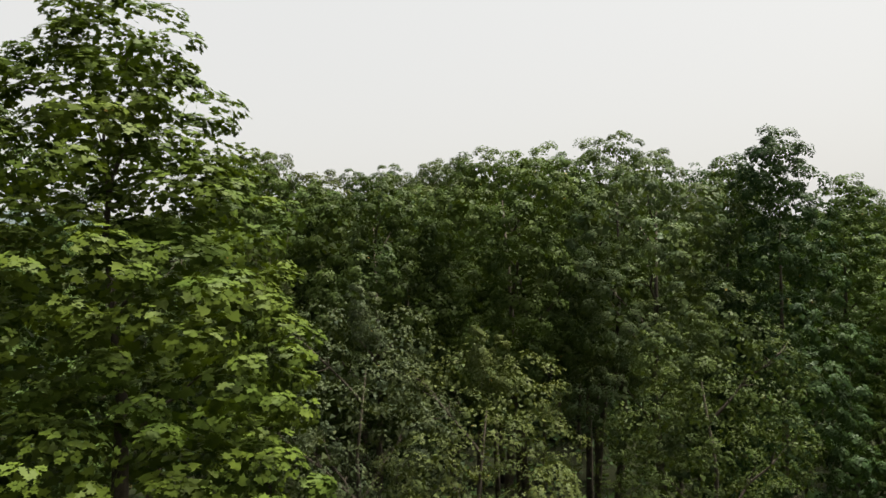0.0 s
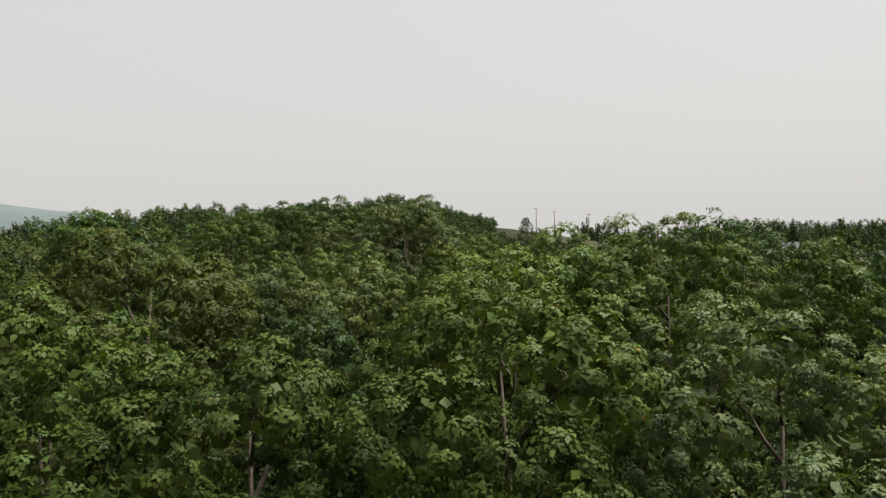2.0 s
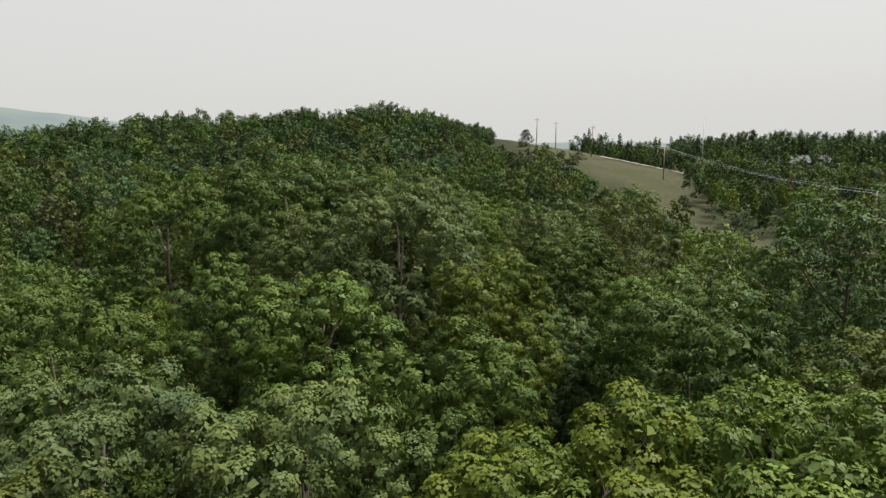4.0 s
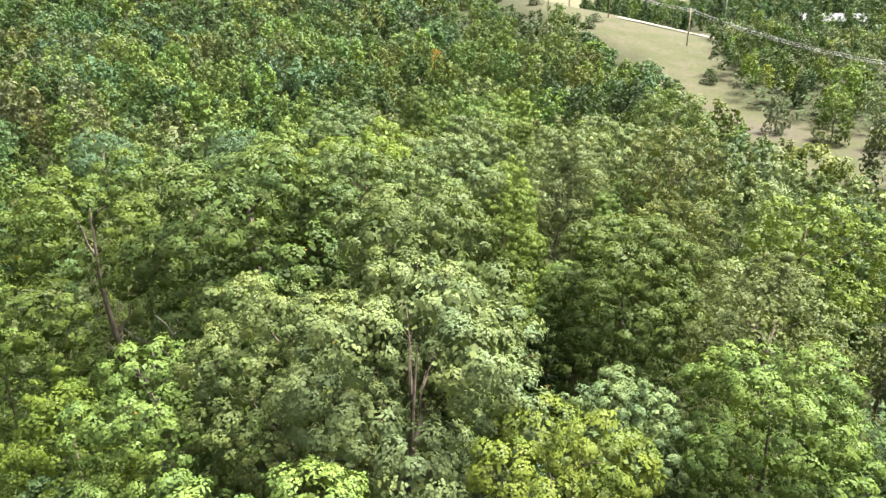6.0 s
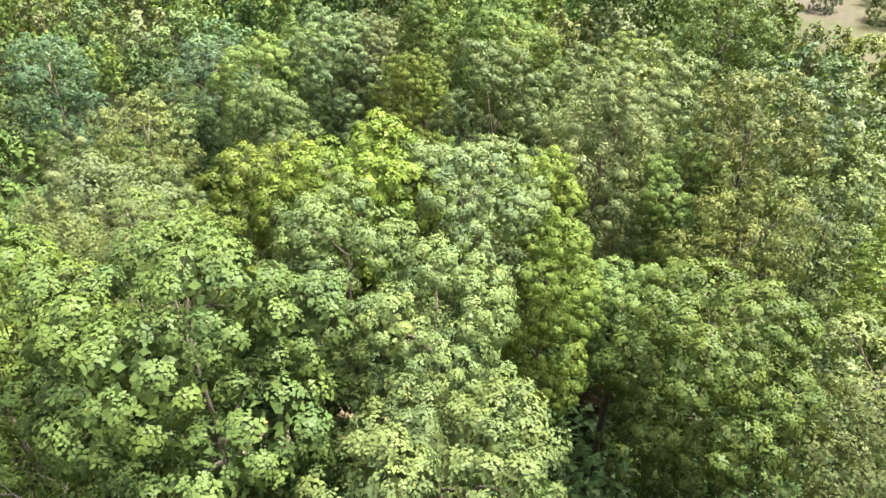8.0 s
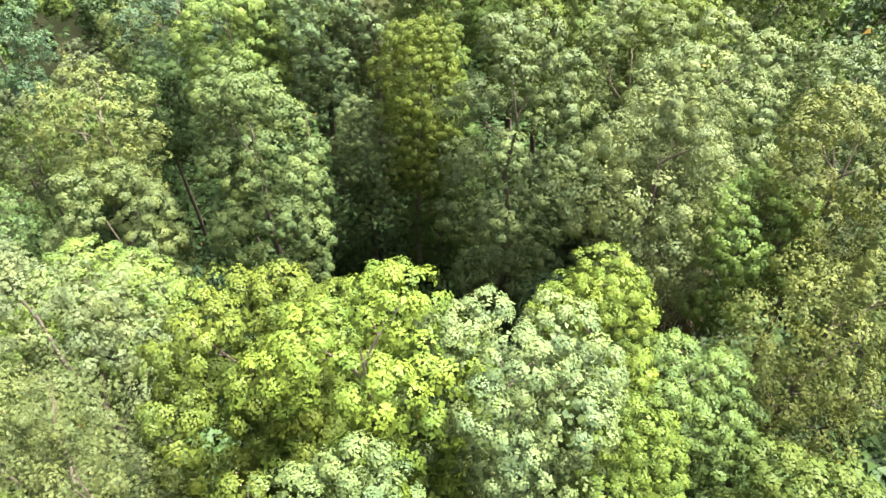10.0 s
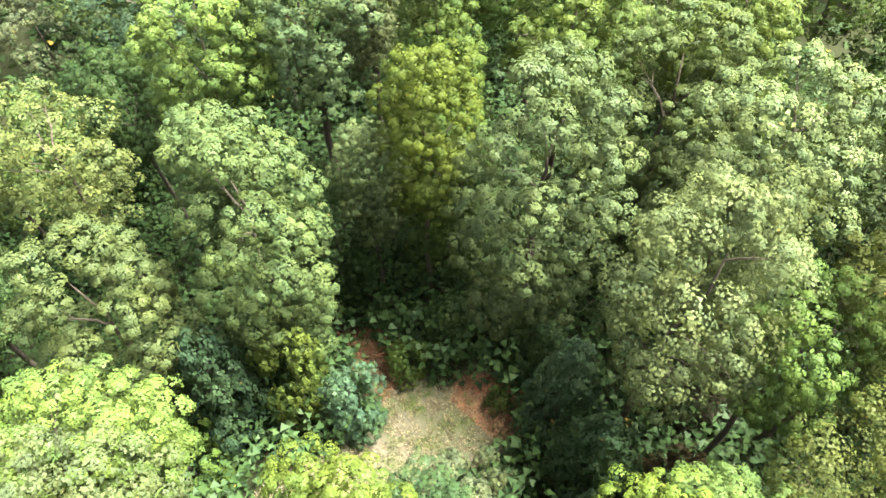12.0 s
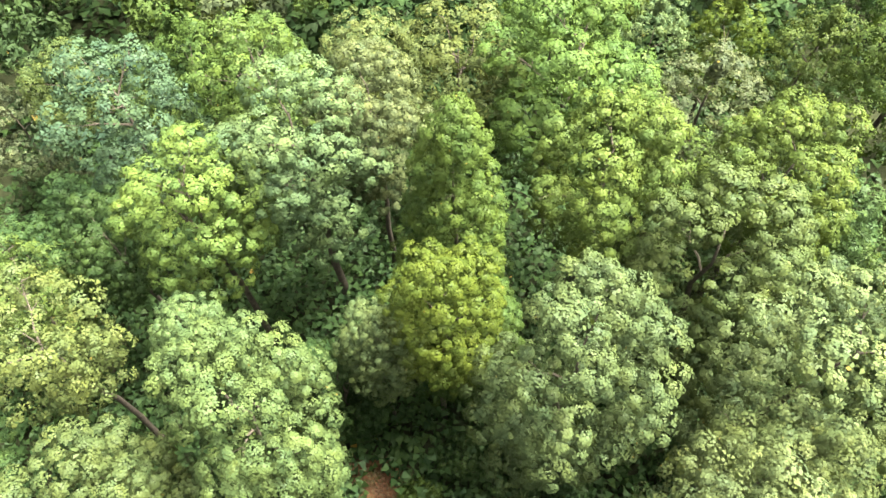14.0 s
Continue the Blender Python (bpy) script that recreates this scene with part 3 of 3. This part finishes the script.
for kind, x, y, top, R, tint in NEAR:
    if kind != "maple" and "bush" not in kind:
        other = kind.startswith("dome") and rng.uniform() < 0.5
        deep = kind.startswith("dome") and 61 < y < 71
        kind += "_mid" if abs(x) > 14 or y > 79 else "_deep" if deep else "_other" if other else ""
        R, top = R * 1.04, top - (0.45 if 18 < y < 34 else 0.0)
    plant(kind, x, y, top, R, tint)


# hollows in the canopy
PITS = [(-0.4, 27.4, 1.4), (6.9, 27.9, 1.5), (8.2, 32.0, 1.5), (-8.1, 34.6, 1.8), (-2.9, 23.9, 1.3), (6.0, 24.0, 1.2), (-6.6, 42.6, 1.6), (6.2, 42.4, 1.7), (5.6, 44.6, 1.2), (3.6, 30.6, 1.0)]


def clear(x, y, R, f=0.72):
    if any((x - a) ** 2 + (y - b) ** 2 < (c + 0.8 * R) ** 2 for a, b, c in PITS):
        return False
    if inside(GLADE, x, y) or inside(GLADE, x + 1, y) or inside(GLADE, x - 1, y) or inside(FIELD, x, y):
        return False
    if y < 11 and abs(x) < 3.2:
        return False
    return all((x - a) ** 2 + (y - b) ** 2 > (f * (R + c)) ** 2 for a, b, c in STANDING)


def fill(x0, x1, y0, y1, tries, kinds, rmin, rmax, hmin, hmax, tints, f=0.72, keep=lambda x, y: True):
    for _ in range(tries):
        x, y, R = rng.uniform(x0, x1), rng.uniform(y0, y1), rng.uniform(rmin, rmax)
        if keep(x, y) and clear(x, y, R, f):
            plant(str(rng.choice(kinds)), x, y, ground_z(x, y) + rng.uniform(hmin, hmax), R, str(rng.choice(tints)))


MIX = ["mid", "mid", "light", "pale", "olive", "dark", "lime", "grey"]
FULL = ["dome", "dome_b", "cone", "column", "airy", "feather"]
MID = [k + "_mid" for k in FULL]
fill(-13, 13, 15, 34, 360, FULL + ["dome_other", "dome_b_other"], 1.5, 2.2, 8.5, 12.6, MIX, 0.95)
fill(-21, 21, 15, 34, 260, FULL, 2.2, 3.0, 12.5, 15.4, MIX, 0.92, lambda x, y: abs(x) > 13)
fill(-11, 11, 34, 58, 160, ["dome_mid", "dome_b_mid", "column_mid"], 1.3, 2.0, 6.5, 10.0, ["dark", "teal", "mid", "dark"], 0.62)
fill(-24, 24, 30, 86, 1500, MID, 1.9, 3.0, 10.5, 15.0, MIX, 0.76, lambda x, y: abs(x) > 10 or y > 74)
for x, y, top, R, tint in ((53, 118, 8.6, 1.6, "grey"), (58, 113, 9.4, 2.0, "light"), (63, 109, 7.6, 1.8, "grey"), (57, 150, 9.0, 1.2, "dark"),
                           (50, 205, 17.2, 1.6, "grey"), (46, 196, 15.6, 1.5, "dark"), (40, 232, 24.0, 2.2, "grey")):
    plant("bush_b" if y > 120 else "bush", x, y, top, R * 1.2, tint, words=f"{WORDS[tint]} lone young tree on the dry meadow")
plant("column_mid", 6.0, 137.0, 13.6, 1.3, "gold")
for kind in list(KINDS):
    for o in (*KINDS[kind].children_recursive, KINDS[kind]):
        bpy.data.objects.remove(o)


def dead_tree(x, y, high, seed):
    """A bleached bare snag with forked branches."""
    r = np.random.default_rng(seed)
    root = tagged(new("dead_tree"), "bleached bare dead tree standing in a dark gap of the canopy", "dead tree")
    root.location = (x, y, ground_z(x, y))
    stem = [Vector((0.25 * math.sin(k * 0.9) * k / 6, 0.12 * k * math.cos(k), high * k / 6 - (0.3 if k == 0 else 0))) for k in range(7)]
    part("trunk", tube(stem, [0.13, 0.11, 0.1, 0.08, 0.06, 0.04, 0.012], 7), DEADWOOD, root, smooth=True)
    for k in range(11):
        a, u = k * 2.4, 0.45 + 0.05 * k
        i = min(5, int(u * 6))
        start = stem[i].lerp(stem[i + 1], u * 6 - i)
        tip = start + Vector((math.cos(a), math.sin(a), r.uniform(0.5, 1.3))) * r.uniform(0.9, 1.7)
        way = bent(start, tip, r, 5, 0.3)
        pieces = [tube(way, [0.04, 0.033, 0.026, 0.018, 0.006], 5)]
        for j in range(3):
            e = way[1 + j] + Vector((r.normal(), r.normal(), abs(r.normal()) + 0.4)) * 0.35
            pieces.append(tube(bent(way[1 + j], e, r, 4, 0.3), [0.018, 0.014, 0.01, 0.004], 4))
        part("branch", join(pieces), DEADWOOD, root)


dead_tree(-6.0, 41.2, 13.4, 4)
dead_tree(-7.0, 42.2, 12.4, 5)


def woodland(name, label, spots, leaves, seed, rounded=False):
    """Many trees in one sheet of crowns. spots: x, y, crown radius, height, tint, form."""
    r = np.random.default_rng(seed)
    forms = []
    for shape in ("dome", "vase", "column", "cone"):
        lobes, subs, sprays, blades_each, size = leaves
        q, _ = crown_leaves(shape, 1.0, -0.3, 1.0, r, lobes, subs, sprays, blades_each, size, 0.07, 0.1, 0, 1.0, 0.0, 26, 0.85, 0.45)
        P, D, N, L, G = q
        N = unit(unit(G) + 0.25 * r.normal(size=G.shape))
        D = D - N * np.sum(D * N, axis=1, keepdims=True)
        forms.append((P, D, N, L * 1.25, G))
    VV, FF, CC, GG, k = [], [], [], [], 0
    for x, y, R, tall, tint, form in spots:
        P, D, N, L, G = forms[form]
        a = r.uniform(0, 6.28)
        rot = np.array(((math.cos(a), -math.sin(a), 0), (math.sin(a), math.cos(a), 0), (0, 0, 1)))
        wide = R * (0.6 if form == 3 else 1.0)
        deep = tall * 0.66 if form == 3 else min(tall * 0.66, R * 1.55)
        scale, at = (wide, wide, deep), (x, y, ground_z(x, y) + tall - deep)
        V, F = leaf_mesh(P @ rot.T * scale + at, D @ rot.T, N @ rot.T, L * R)
        VV.append(V), FF.append(F + k), GG.append(np.repeat((unit(G) + 0.2 * unit(N)) @ rot.T, 3, axis=0))
        k += len(V)
        c = np.array(TINT[tint]) * r.uniform(0.62, 1.28) * r.uniform(0.92, 1.08, 3)
        CC.append(np.tile((*c, 1.0), (len(V), 1)))
    me = tri_mesh(name, np.concatenate(VV), np.concatenate(FF), WOODS, np.concatenate(GG) if rounded else None)
    at = me.attributes.new("tint", "FLOAT_COLOR", "POINT")
    at.data.foreach_set("color", np.concatenate(CC).astype(np.float32).ravel())
    return tagged(part(name, me, None), label, "woodland", kind="stuff")


def spots(seed, tries, draw, keep, f, tints, radius, height, forms=(0, 1, 2)):
    r = np.random.default_rng(seed)
    cell, out = {}, []
    for x, y, R in STANDING:
        cell.setdefault((int(x // 10), int(y // 10)), []).append((x, y, R))
    for _ in range(tries):
        x, y = draw(r)
        R = radius(r, x, y)
        if not keep(x, y):
            continue
        i0, j0 = int(x // 10), int(y // 10)
        if any((x - a) ** 2 + (y - b) ** 2 < (f * (R + c)) ** 2 for i in (-1, 0, 1) for j in (-1, 0, 1) for a, b, c in cell.get((i0 + i, j0 + j), ())):
            continue
        cell.setdefault((i0, j0), []).append((x, y, R))
        out.append((x, y, R, height(r, x, y), str(r.choice(tints)), int(r.choice(forms))))
    return out


def open_land(x, y):
    return inside(FIELD, x, y) or inside(FIELD, x + 3, y) or (32 < x < 118 and 205 < y < 262) or inside(GLADE, x, y)


# the forest beside and beyond the flight, the scrub by the meadow, the hill and the ridges
woodland("forest", "dense green broadleaf forest beside the clearing", spots(
    61, 11000, lambda r: (r.uniform(-95, 95), r.uniform(4, 150)),
    lambda x, y: abs(x) < 14 + 0.66 * y and x < 46 + 0.6 * max(0, 76 - y) and not open_land(x, y) and (y > 84 or abs(x) > 22) and y > 18, 0.7,
    ["mid", "mid", "light", "pale", "olive", "dark", "grey", "teal", "dark"], lambda r, x, y: r.uniform(1.7, 3.6), lambda r, x, y: r.uniform(10.0, 15.8) if x < 28 else r.uniform(6, 9) if x < 36 else r.uniform(3.5, 6)), (11, 10, 6, 3, 0.1), 62, True)
# added trees, never in view: they hold back sky light from behind the start
woodland("forest_edge", "unseen dense green forest added behind the start to block sky light", spots(
    69, 1500, lambda r: (r.uniform(-40, 40), r.uniform(-45, -5)), lambda x, y: True, 0.72,
    MIX, lambda r, x, y: r.uniform(2.6, 3.6), lambda r, x, y: r.uniform(14, 18)), (13, 9, 3, 2, 0.17), 70)
woodland("scrub", "light green scrub and young trees beside the meadow", spots(
    63, 2500, lambda r: (r.uniform(46, 190), r.uniform(82, 205)), lambda x, y: not open_land(x, y) and x > 44 + 0.05 * y, 0.74,
    ["mid", "light", "grey", "dark", "lime", "grey"], lambda r, x, y: r.uniform(1.4, 3.0), lambda r, x, y: r.uniform(4.0, 9.5), (0, 1, 2, 0, 2, 3)),
    (9, 7, 3, 3, 0.14), 64, True)
woodland("far_woods", "wooded hill of mixed deep green broadleaf trees", spots(
    65, 26000, lambda r: (r.uniform(-380, 60), r.uniform(145, 460)),
    lambda x, y: -0.74 * y < x and not open_land(x, y) and (y < 400 or x < -100) and (x < 0.125 * y or (x < 43 and y < 215)), 0.88,
    ["mid", "dark", "dark", "teal", "olive", "dark"], lambda r, x, y: r.uniform(3.4, 5.4) * (0.6 if x > 0.06 * y else 1), lambda r, x, y: min(r.uniform(7, 14), r.uniform(2.6, 4.6) + 0.22 * max(0, 0.125 * y - x))), (9, 8, 4, 3, 0.13), 66, True)
woodland("ridge_woods", "dark mixed trees and conifers along the ridge", spots(
    67, 9000, lambda r: (r.uniform(40, 330), r.uniform(200, 400)), lambda x, y: not open_land(x, y) and x < 0.9 * y and x > 0.2 * y + 15, 0.85,
    ["dark", "dark", "teal", "mid"], lambda r, x, y: r.uniform(2.2, 4.4), lambda r, x, y: r.uniform(6, 14), (0, 1, 3, 3)), (8, 6, 3, 3, 0.14), 68, True)


def undergrowth():
    """Low plants and saplings over the shaded forest floor."""
    r = np.random.default_rng(5)
    n = 150000
    y = r.uniform(0, 1, n) ** 0.8 * 150 + 4
    x = np.where(np.arange(n) % 2, r.uniform(-26, 26, n), r.uniform(-80, 80, n))
    near = np.arange(n) % 5 > 1
    x, y = np.where(near, r.uniform(-26, 26, n), x), np.where(near, r.uniform(44, 96, n), y)
    ok = np.array([not inside(GLADE, a, b) and not inside(FIELD, a, b) for a, b in zip(x, y)])
    x, y = x[ok], y[ok]
    z = np.array([ground_z(a, b) for a, b in zip(x, y)]) + r.uniform(0, 1, len(x)) ** 2 * 3.2
    P = np.stack((x, y, z), 1)
    V, F = leaf_mesh(P, r.normal(size=P.shape) * (1, 1, 0.3), np.array((0, 0, 1)) + 0.4 * r.normal(size=P.shape), r.uniform(0.25, 0.6, len(x)) * np.where((abs(x) < 26) & (y < 90), 0.85, 1.6))
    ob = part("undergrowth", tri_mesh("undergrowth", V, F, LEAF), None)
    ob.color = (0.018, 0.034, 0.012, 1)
    return tagged(ob, "low green undergrowth over the shaded forest floor", "undergrowth", kind="stuff")


undergrowth()


def blades(name, poly, count, low, high, material, label, seed, keep=0.0):
    """Grass blades in tufts."""
    r = np.random.default_rng(seed)
    xs, ys = [p[0] for p in poly], [p[1] for p in poly]
    pts = []
    while len(pts) < count:
        cx, cy = r.uniform(min(xs), max(xs)), r.uniform(min(ys), max(ys))
        if inside(poly, cx, cy) and noise.noise((cx * 1.1, cy * 1.1, seed)) > keep:
            for _ in range(9):
                pts.append((cx + r.normal() * 0.09, cy + r.normal() * 0.09))
    x, y = np.array(pts).T
    P = np.stack((x, y, [ground_z(a, b) - 0.01 for a, b in pts]), 1)
    D = r.normal(size=P.shape) * 0.5 + (0, 0, 0.8)
    h = r.uniform(low, high, len(P))
    S = unit(np.cross(D, r.normal(size=P.shape))) * 0.018
    D = unit(D) * h[:, None]
    V = np.stack((P - S, P + S, P + D), 1).reshape(-1, 3)
    F = np.arange(len(V)).reshape(-1, 3)
    return tagged(part(name, tri_mesh(name, V, F, material), None), label, "grass", kind="stuff")


blades("dry_grass", GLADE, 16000, 0.1, 0.32, STRAW, "short dry straw-coloured grass of the glade", 3, -0.3)
blades("green_grass", GLADE, 7000, 0.1, 0.3, GRASS, "tufts of green grass in the glade", 9, 0.12)


def fallen_leaves():
    r = np.random.default_rng(8)
    P = []
    while len(P) < 5000:
        x, y = r.uniform(-6, 6), r.uniform(57, 69)
        if inside(RUSSET, x, y) or inside(RUSSET_B, x, y):
            P.append((x, y, ground_z(x, y) + 0.015))
    P = np.array(P)
    V, F = leaf_mesh(P, r.normal(size=P.shape) * (1, 1, 0.2), np.array((0, 0, 1)) + 0.3 * r.normal(size=P.shape), r.uniform(0.08, 0.17, len(P)))
    return tagged(part("leaf_litter", tri_mesh("leaf_litter", V, F, LITTER), None), "russet fallen leaves on the glade's shaded edge", "leaf litter", kind="stuff")


fallen_leaves()

# ---- far things: poles, wires, house, lane, distant hill ----


def power_pole(x, y, high, lean=0.0):
    z = ground_z(x, y)
    root = tagged(new("power_pole"), "weathered grey wooden power pole with a crossarm", "power pole", "power line poles")
    root.matrix_world = pose(x, y, z, 0, lean, 20)
    part("shaft", tube([(0, 0, -0.4), (0, 0, high * 0.5), (0, 0, high)], [0.15, 0.13, 0.1], 8), POLEWOOD, root, smooth=True)
    bm = bmesh.new()
    bmesh.ops.create_cube(bm, size=1, matrix=Matrix.LocRotScale((0, 0.12, high - 0.5), None, (1.8, 0.1, 0.12)))
    bmesh.ops.bevel(bm, geom=bm.edges[:], offset=0.012, segments=1, affect="EDGES")
    part("crossarm", bm, POLEWOOD, root)
    for dx in (-0.8, 0.0, 0.8):
        zz = high - 0.44 if dx else high
        part("insulator", tube([(dx, 0.12 if dx else 0, zz), (dx, 0.12 if dx else 0, zz + 0.08), (dx, 0.12 if dx else 0, zz + 0.2)], [0.05, 0.07, 0.03], 6),
             CONCRETE, root, "grey ceramic insulator")
    return root.matrix_world, high


POLES = [(43, 230, 8.6, 1), (50, 234, 8.2, 0), (56, 214, 9.0, 2), (66, 184, 8.0, 0), (76, 121, 8.2, 3), (84, 66, 8.2, 0)]
heads = [power_pole(*p) for p in POLES]
for (ma, ha), (mb, hb) in zip(heads[2:], heads[3:]):
    for dx in (-0.8, 0.0, 0.8):
        a = ma @ Vector((dx, 0.1, ha - 0.2 if dx else ha + 0.2))
        b = mb @ Vector((dx, 0.1, hb - 0.2 if dx else hb + 0.2))
        span = [a.lerp(b, k / 14) - Vector((0, 0, 1.3 * 4 * (k / 14) * (1 - k / 14))) for k in range(15)]
        tagged(part("overhead_wire", tube(span, [0.016] * 15, 5), WIRE, None, smooth=True), "bright aluminium overhead wire slung between power poles",
               "overhead wire", "overhead wires")


def mast(x, y, high):
    root = tagged(new("radio_mast"), "thin grey steel mast above the ridge trees", "mast")
    root.location = (x, y, ground_z(x, y))
    part("shaft", tube([(0, 0, -0.3), (0, 0, high * 0.5), (0, 0, high)], [0.2, 0.15, 0.07], 8), CONCRETE, root, smooth=True)
    part("antenna", tube([(0, 0, high - 1.6), (0.35, 0, high - 1.2), (0.35, 0, high + 0.6)], [0.05, 0.05, 0.03], 6), CONCRETE, root)


mast(128, 300, 22)


def house(x, y, turn):
    root = tagged(new("house"), "low pale house with a long dark pitched roof among trees", "house")
    root.matrix_world = pose(x, y, ground_z(x, y) - 0.2, 0, 0, turn)
    bm = bmesh.new()
    bmesh.ops.create_cube(bm, size=1, matrix=Matrix.LocRotScale((0, 0, 1.7), None, (22, 8, 3.4)))
    part("wall", bm, PLASTER, root)
    v = [(-11.6, -4.8, 3.3), (11.6, -4.8, 3.3), (11.6, 4.8, 3.3), (-11.6, 4.8, 3.3), (-11.6, 0, 5.9), (11.6, 0, 5.9)]
    v += [(a, b, c + 0.22) for a, b, c in v]
    f = [(0, 1, 5, 4), (2, 3, 4, 5), (7, 10, 11, 6)[::-1], (8, 11, 10, 9)[::-1], (6, 7, 11, 10), (8, 9, 10, 11), (0, 6, 7, 1), (3, 2, 8, 9), (0, 4, 10, 6), (4, 3, 9, 10), (1, 7, 11, 5), (5, 11, 8, 2)]
    f = [f[0][::-1], f[1][::-1]] + f[4:]
    part("roof", (v, f), ROOFING, root)
    for k in range(5):
        bm = bmesh.new()
        bmesh.ops.create_cube(bm, size=1, matrix=Matrix.LocRotScale((-8.4 + 4.2 * k, -4.0, 1.9), None, (1.5, 0.16, 1.3)))
        part("window", bm, PANE, root)
    return root


house(150, 268, -18)


def lane():
    """A pale gravel lane that bends at the meadow's foot."""
    way = [(60, 218), (72, 213), (84, 210), (98, 214), (112, 222)]
    V, F = [], []
    for k in range(33):
        t = k / 8
        i = min(3, int(t))
        a, b = Vector(way[i]), Vector(way[i + 1])
        p = a.lerp(b, t - i)
        d = (b - a).normalized()
        for q in (-1.6, 0, 1.6):
            x, y = p.x - d.y * q, p.y + d.x * q
            V.append((x, y, ground_z(x, y) + 0.25 + (0.05 if q == 0 else 0)))
    F = [(3 * k + j, 3 * k + j + 1, 3 * k + j + 4, 3 * k + j + 3) for k in range(32) for j in (0, 1)]
    tagged(part("road", (V, F), GRAVEL, smooth=True), "pale gravel lane across the meadow", "road", kind="structure")


lane()


def distant_hill():
    m, n, l = node_material("woodland_painted_haze")
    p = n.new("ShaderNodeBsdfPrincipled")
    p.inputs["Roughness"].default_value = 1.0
    # distance haze is painted in: the woodland's base colour is shifted to blue
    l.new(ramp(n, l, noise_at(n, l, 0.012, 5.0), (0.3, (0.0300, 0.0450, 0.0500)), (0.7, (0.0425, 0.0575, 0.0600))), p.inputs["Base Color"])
    out = n.new("ShaderNodeOutputMaterial")
    l.new(p.outputs[0], out.inputs["Surface"])
    V, F = [], []
    nx, ny = 70, 14
    for j in range(ny):
        for i in range(nx):
            x, y = -2600 + 3400 * i / (nx - 1), 1700 + 800 * j / (ny - 1)
            h = 112 * math.exp(-((x + 1350) / 650) ** 2) + 38
            h *= math.sin(math.pi * min(1, 0.02 + j / (ny - 1)) * 0.98) ** 0.7
            V.append((x, y, h + 7 * noise.noise((x * 0.006, y * 0.006, 0)) + 4 * noise.noise((x * 0.03, y * 0.03, 0)) - 6))
    F = [(j * nx + i, j * nx + i + 1, (j + 1) * nx + i + 1, (j + 1) * nx + i) for j in range(ny - 1) for i in range(nx - 1)]
    tagged(part("backdrop", (V, F), m, smooth=True), "wooded hills on the horizon with blue-green haze painted into their colour", "hills", kind="structure")


distant_hill()
